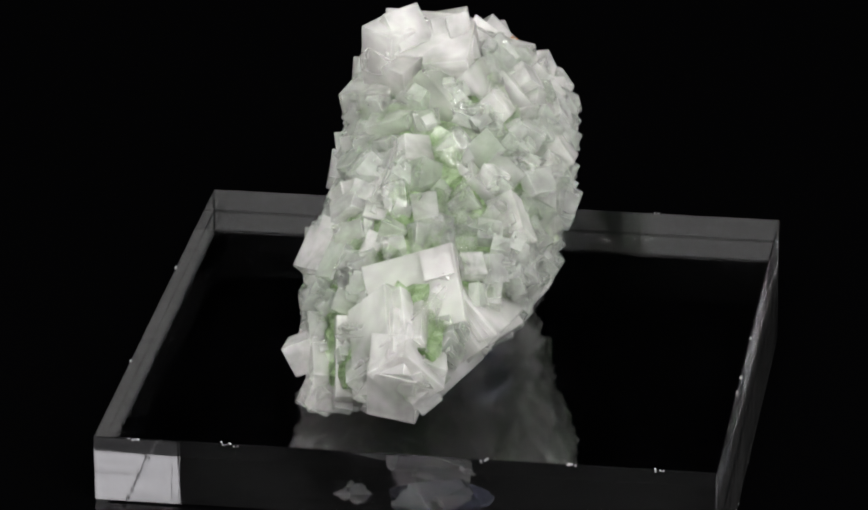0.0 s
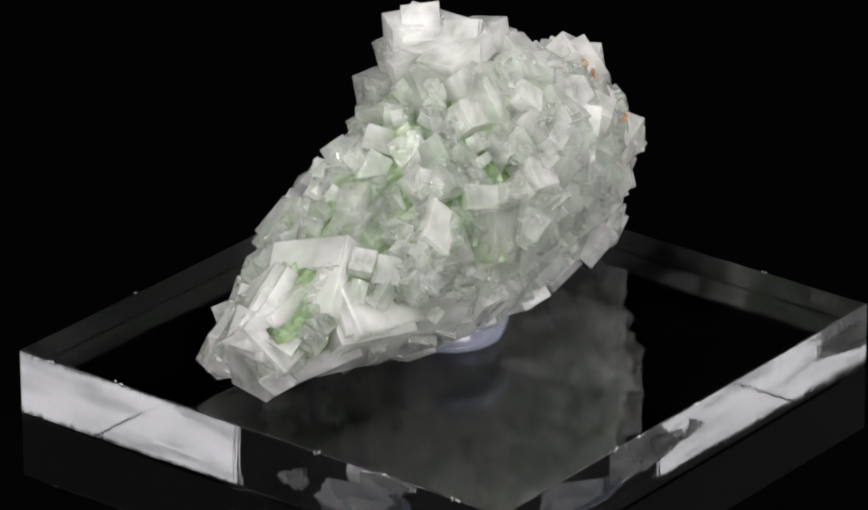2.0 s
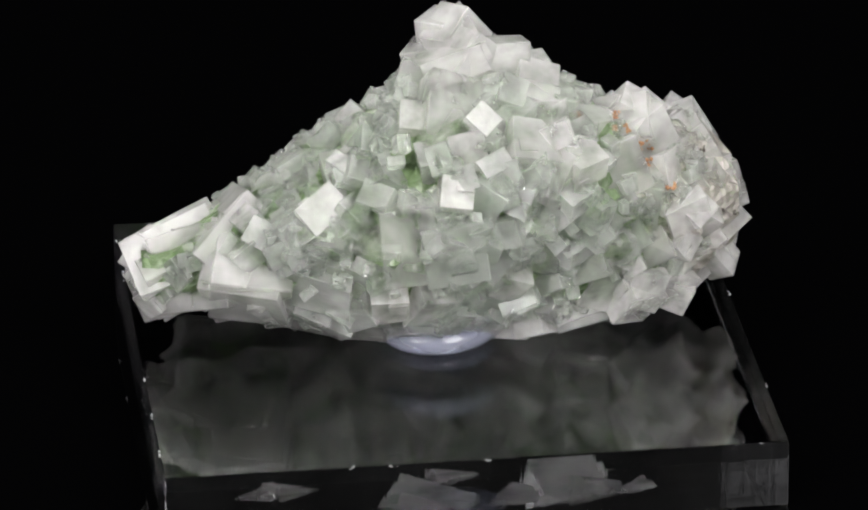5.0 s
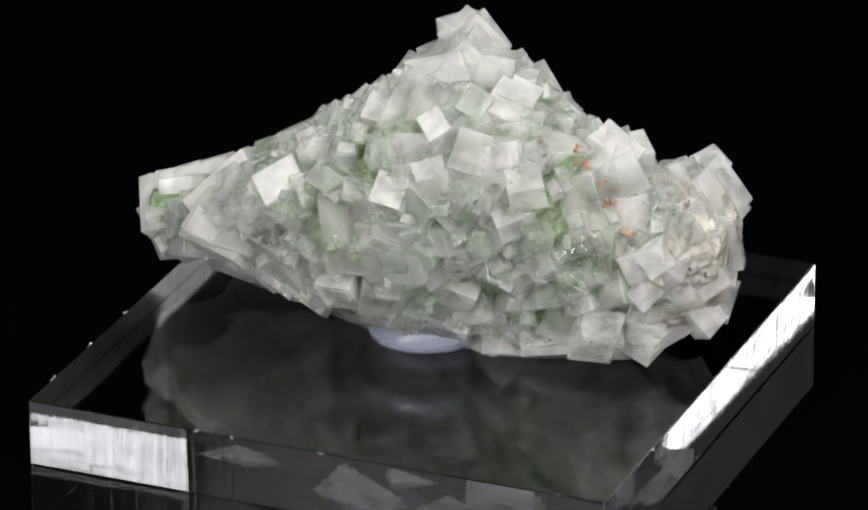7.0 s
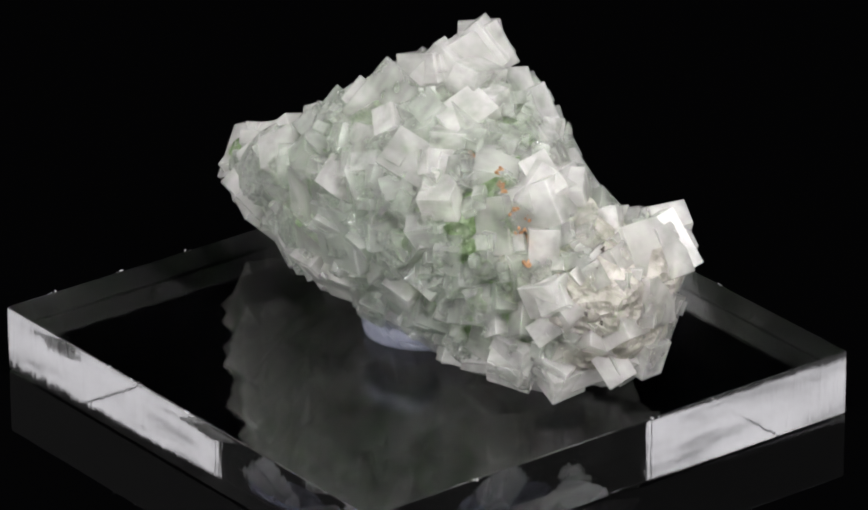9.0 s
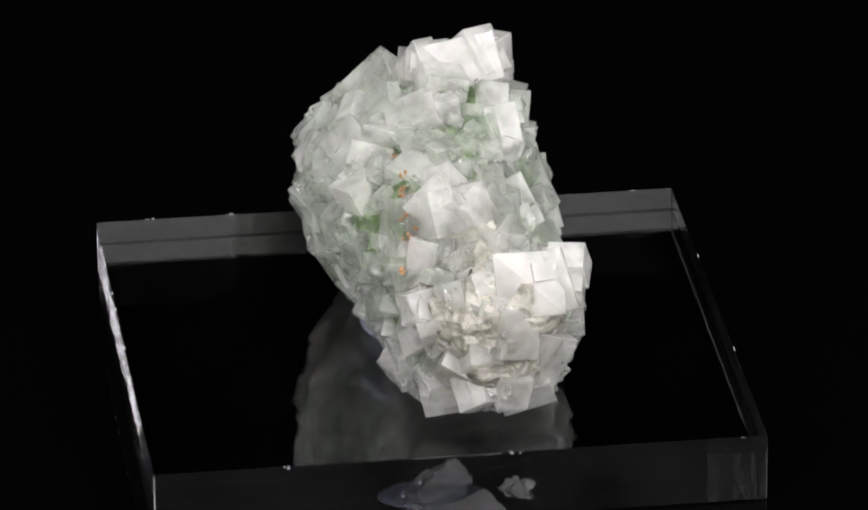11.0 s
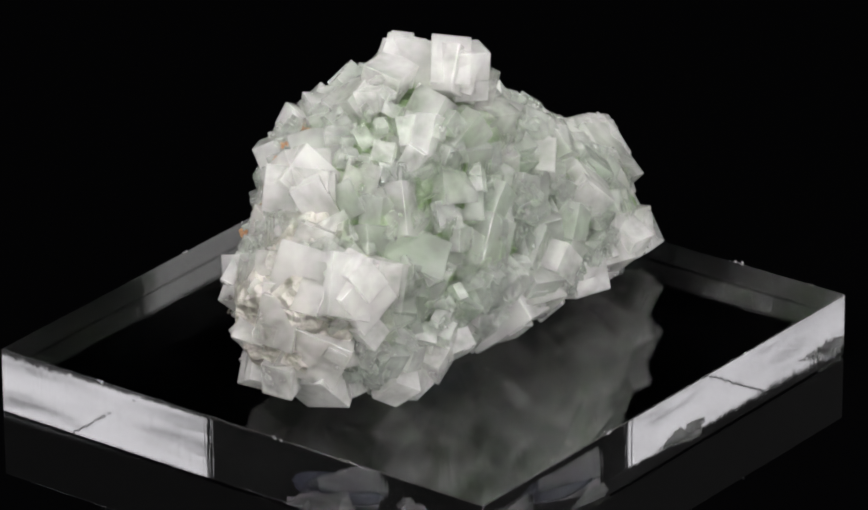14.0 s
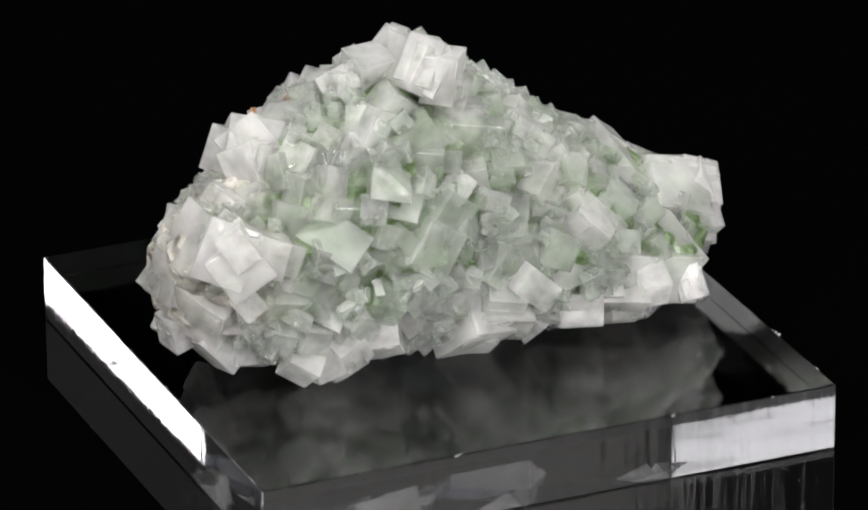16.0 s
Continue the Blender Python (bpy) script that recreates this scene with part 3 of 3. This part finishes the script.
crystal((2.6, -52.6, 15.5), (-0.91, 0.36, -0.21), (0.01, 0.52, 0.86), (6.7, 6.3, 9.2))
crystal((3.8, -29.1, 11.6), (0.55, -0.54, 0.63), (0.73, -0.04, -0.68), (6, 7.8, 6))
crystal((-10.3, 32.5, 12.3), (-0.08, 0.99, 0.15), (0.91, 0.14, -0.39), (8, 7.4, 7.9))
crystal((6.2, 10.8, 6.4), (-0.78, 0.54, -0.32), (0.42, 0.83, 0.38), (5.2, 5.1, 6.8))
crystal((-12.6, 26.1, 6), (-0.19, -0.31, -0.93), (0.95, 0.19, -0.26), (7, 7.6, 7.2))
crystal((-4.6, -36.6, 1.9), (0.23, 0.44, 0.87), (-0.33, 0.87, -0.36), (7.6, 7.9, 8.6))
crystal((-10.4, 41.1, 18.6), (0.12, 0.54, 0.83), (-0.98, 0.2, 0.02), (8.8, 7.4, 8.3))
crystal((0.3, 34.6, 5.6), (0.41, 0.16, -0.9), (0.66, -0.73, 0.17), (5.4, 5.4, 5.6))
crystal((-10.4, 16.9, 5.8), (-0.4, -0.9, 0.18), (-0.64, 0.42, 0.64), (5.8, 5.4, 4.5))
crystal((-14.2, -8, 17.2), (0.09, -0.73, -0.68), (-1, -0.09, -0.03), (7.3, 6.4, 5.1))
crystal((-6.6, 5.7, 53.5), (-0.03, 0.55, -0.84), (0.7, -0.59, -0.41), (6.8, 5.5, 6.3))
crystal((-11.3, -30.2, -1), (0.11, 0.98, 0.15), (-0.75, -0.02, 0.66), (9.2, 11, 10.4))
crystal((-14.5, -41.9, 2.7), (0.74, 0.61, -0.28), (-0.46, 0.76, 0.46), (6.3, 4.7, 4.9))
crystal((3.6, -44.5, 16.4), (0.32, 0.4, -0.86), (-0.62, -0.6, -0.51), (9.1, 9, 8.7))
crystal((-9.9, 50.2, 20.3), (-0.69, -0.59, -0.42), (0.5, 0.03, -0.86), (10.3, 9, 9.5))
crystal((-3.5, -13.9, 8.6), (0.67, -0.29, 0.68), (0.66, -0.18, -0.73), (9.4, 11.8, 9.2))
crystal((10.9, -41, 20.3), (-0.27, 0.71, 0.65), (0.16, 0.7, -0.69), (13.3, 15, 15))
crystal((-9, 30.1, 25.3), (-0.1, 0.42, -0.9), (-0.99, -0.05, 0.09), (7.8, 8.1, 8.6))
crystal((-6.6, 35.7, 8.5), (0.49, 0.56, -0.67), (-0.18, 0.82, 0.55), (8.6, 11, 12.1))
crystal((-6.8, -27.9, -1.4), (-0.25, 0.95, 0.19), (-0.89, -0.3, 0.33), (6.8, 9.5, 9.9))
crystal((11.9, 29.1, 6.3), (0.11, 0.31, 0.94), (-0.2, 0.94, -0.28), (7.3, 6.3, 6.5))
crystal((4.6, -43.1, 13.3), (-0.45, -0.62, 0.64), (-0.09, -0.68, -0.73), (5.9, 5.4, 4.1))
crystal((-16.8, 27.9, 1.4), (0.97, -0.01, -0.25), (0.25, 0.2, 0.95), (7.3, 5.5, 5.9))
# the blocky tip
crystal((6.0, -46.9, 6.9), (-0.75, 0.60, -0.30), (-0.43, -0.09, 0.90), (14.0, 14.0, 14.1))
HEROES = len(BOXES)

# open pockets where the green matrix shows: centre and radius in millimetres
HOLLOWS = ((17.2, -4.9, 33.2, 3.2), (12.3, -6.5, 37.0, 1.8), (12.3, -24.5, 25.5, 1.6), (19.5, 4.0, 18.0, 1.6), (10.6, 31.0, 31.5, 3.2), (9.5, 35.5, 28.0, 1.5), (9.0, 22.3, 37.4, 1.0), (19.0, 15.5, 16.2, 1.4), (14.0, 31.6, 19.3, 1.0), (-17.2, 25.2, 15.6, 1.2))


def taken(centre, room):
    """Whether a crystal stands there already, or an open pocket."""
    if any((centre - Vector(h[:3])).length < h[3] + room for h in HOLLOWS):
        return True
    for c, inv, half in BOXES:
        d = inv @ (centre - c)
        if all(abs(d[i]) < half[i] + room * 0.3 for i in range(3)):
            return True
    return False


def fitted_turn(rng, centre, out):
    """Most crystals share their neighbour's lattice, the others point outwards."""
    if rng.random() < 0.5:
        near = min(BOXES[:HEROES], key=lambda bx: (bx[0] - centre).length)
        return near[1].inverted() @ Euler([rng.gauss(0, 0.16) for _ in range(3)]).to_matrix()
    return out.to_track_quat("Z", "Y").to_matrix() @ Euler((rng.gauss(0, 0.45), rng.gauss(0, 0.45), rng.uniform(0, 1.57))).to_matrix()


def whiteness(p):
    """The chance of a milky crystal: the two ends and the crest are white, the flanks green."""
    return 0.10 + 0.75 * (p.y > 38) + 0.35 * (p.y < -40) + 0.55 * (p.z > 38)


def fill_crystals(count):
    """Middling crystals grown into one another that cover the rest of the cluster."""
    rng = random.Random(7)
    made, tries = 0, 0
    while made < count and tries < 9000:
        tries += 1
        y = rng.uniform(-50, 52)
        p, out = envelope(y, rng.uniform(0, 2 * math.pi))
        size = rng.choice((4.6, 5.6, 6.8, 8.0, 9.5)) * rng.uniform(0.85, 1.2)
        centre = p - out * size * 0.42
        turn = fitted_turn(rng, centre, out)
        dims = [size * rng.uniform(0.75, 1.25) for _ in range(3)]
        centre = settled(centre, turn, dims, out, 0.6)
        if max(outside(q) for q in corners(centre, turn, dims)) > 1.0 or taken(centre, size * 0.45):
            continue
        place_crystal(centre, turn, dims, made, "milky" if rng.random() < whiteness(centre) else "green")
        made += 1


fill_crystals(165)


def small_crystals(count):
    """The crust of small crystals in the gaps, too many to tell one by one."""
    rng = random.Random(21)
    bm = bmesh.new()
    made, tries = 0, 0
    while made < count and tries < 9000:
        tries += 1
        y = rng.uniform(-50, 51)
        p, out = envelope(y, rng.uniform(0, 2 * math.pi))
        size = rng.uniform(1.8, 4.6)
        centre = p - out * (size * 0.35 + rng.uniform(0, 2.0))
        turn = fitted_turn(rng, centre, out)
        dims = [size * rng.uniform(0.6, 1.4) for _ in range(3)]
        centre = settled(centre, turn, dims, out, -0.4)
        if outside(centre) > 0 or taken(centre, 0.0):
            continue
        m = Matrix.Translation(centre * 0.001) @ turn.to_4x4() @ Matrix.Diagonal((*[d * 0.001 for d in dims], 1))
        made_now = bmesh.ops.create_cube(bm, size=1.0, matrix=m)
        for v in made_now["verts"]:
            v.co += Vector([rng.uniform(-0.06, 0.06) for _ in range(3)]) * size * 0.001
        made += 1
    ob = part("small_crystals", bm, CRUST, specimen, "glassy crust of tiny pale green crystals")
    tagged(ob, kind="stuff")


small_crystals(330)


def speck(at, size, mat, seed, name, label):
    """A small crust of uneven grains."""
    rng = random.Random(seed)
    bm = bmesh.new()
    for _ in range(7):
        p = [a * 0.001 + rng.gauss(0, size * 0.00045) for a in at]
        m = Matrix.Translation(p) @ Euler([rng.uniform(0, 3) for _ in range(3)]).to_matrix().to_4x4() @ Matrix.Diagonal((*[size * 0.001 * rng.uniform(0.2, 0.55) for _ in range(3)], 1))
        bmesh.ops.create_icosphere(bm, subdivisions=1, radius=1.0, matrix=m)
    return part(name, bm, mat, specimen, label)


for k, (at, size) in enumerate((((9.3, 28.2, 39.8), 0.7), ((9.7, 29.8, 37.1), 0.8), ((8.6, 28.2, 37.4), 0.7), ((9.0, 32.4, 34.3), 0.8), ((9.0, 33.8, 30.9), 1.0), ((6.8, 34.2, 28.9), 1.3), ((8.1, 35.0, 29.0), 0.9), ((10.7, 37.4, 27.1), 0.8), ((8.5, 38.0, 24.4), 0.8), ((7.7, 34.1, 32.9), 0.7), ((9.9, 22.2, 40.3), 0.6))):
    speck(at, size, RUST, 100 + k, "rust_stain", "rusty brown iron stain")
for k, (at, size) in enumerate((((4.7, 48.7, 19.2), 0.45), ((8.1, 45.1, 18.8), 0.6), ((6.1, 46.6, 20.4), 0.5), ((6.5, 43.3, 16.9), 0.5), ((5.7, 44.0, 18.2), 0.4), ((0.6, 44.2, 28.8), 0.6), ((-0.3, 45.6, 27.9), 0.7), ((3.0, 43.5, 27.7), 0.5), ((3.3, 45.6, 26.9), 0.5), ((15.5, -5.7, 29.6), 0.6))):
    speck(at, size, SOOT, 200 + k, "dark_speck", "small black oxide speck")


def motions():
    """The turntable turns clockwise, seen from above, at an even pace."""
    def turned(t):
        return Matrix.Rotation(-(0.148146 + 0.2597683 * t), 4, "Z")
    times = [i / 4 for i in range(65)]
    for thing in (base, blob, specimen):
        walk(thing, [(t, turned(t)) for t in times])


motions()
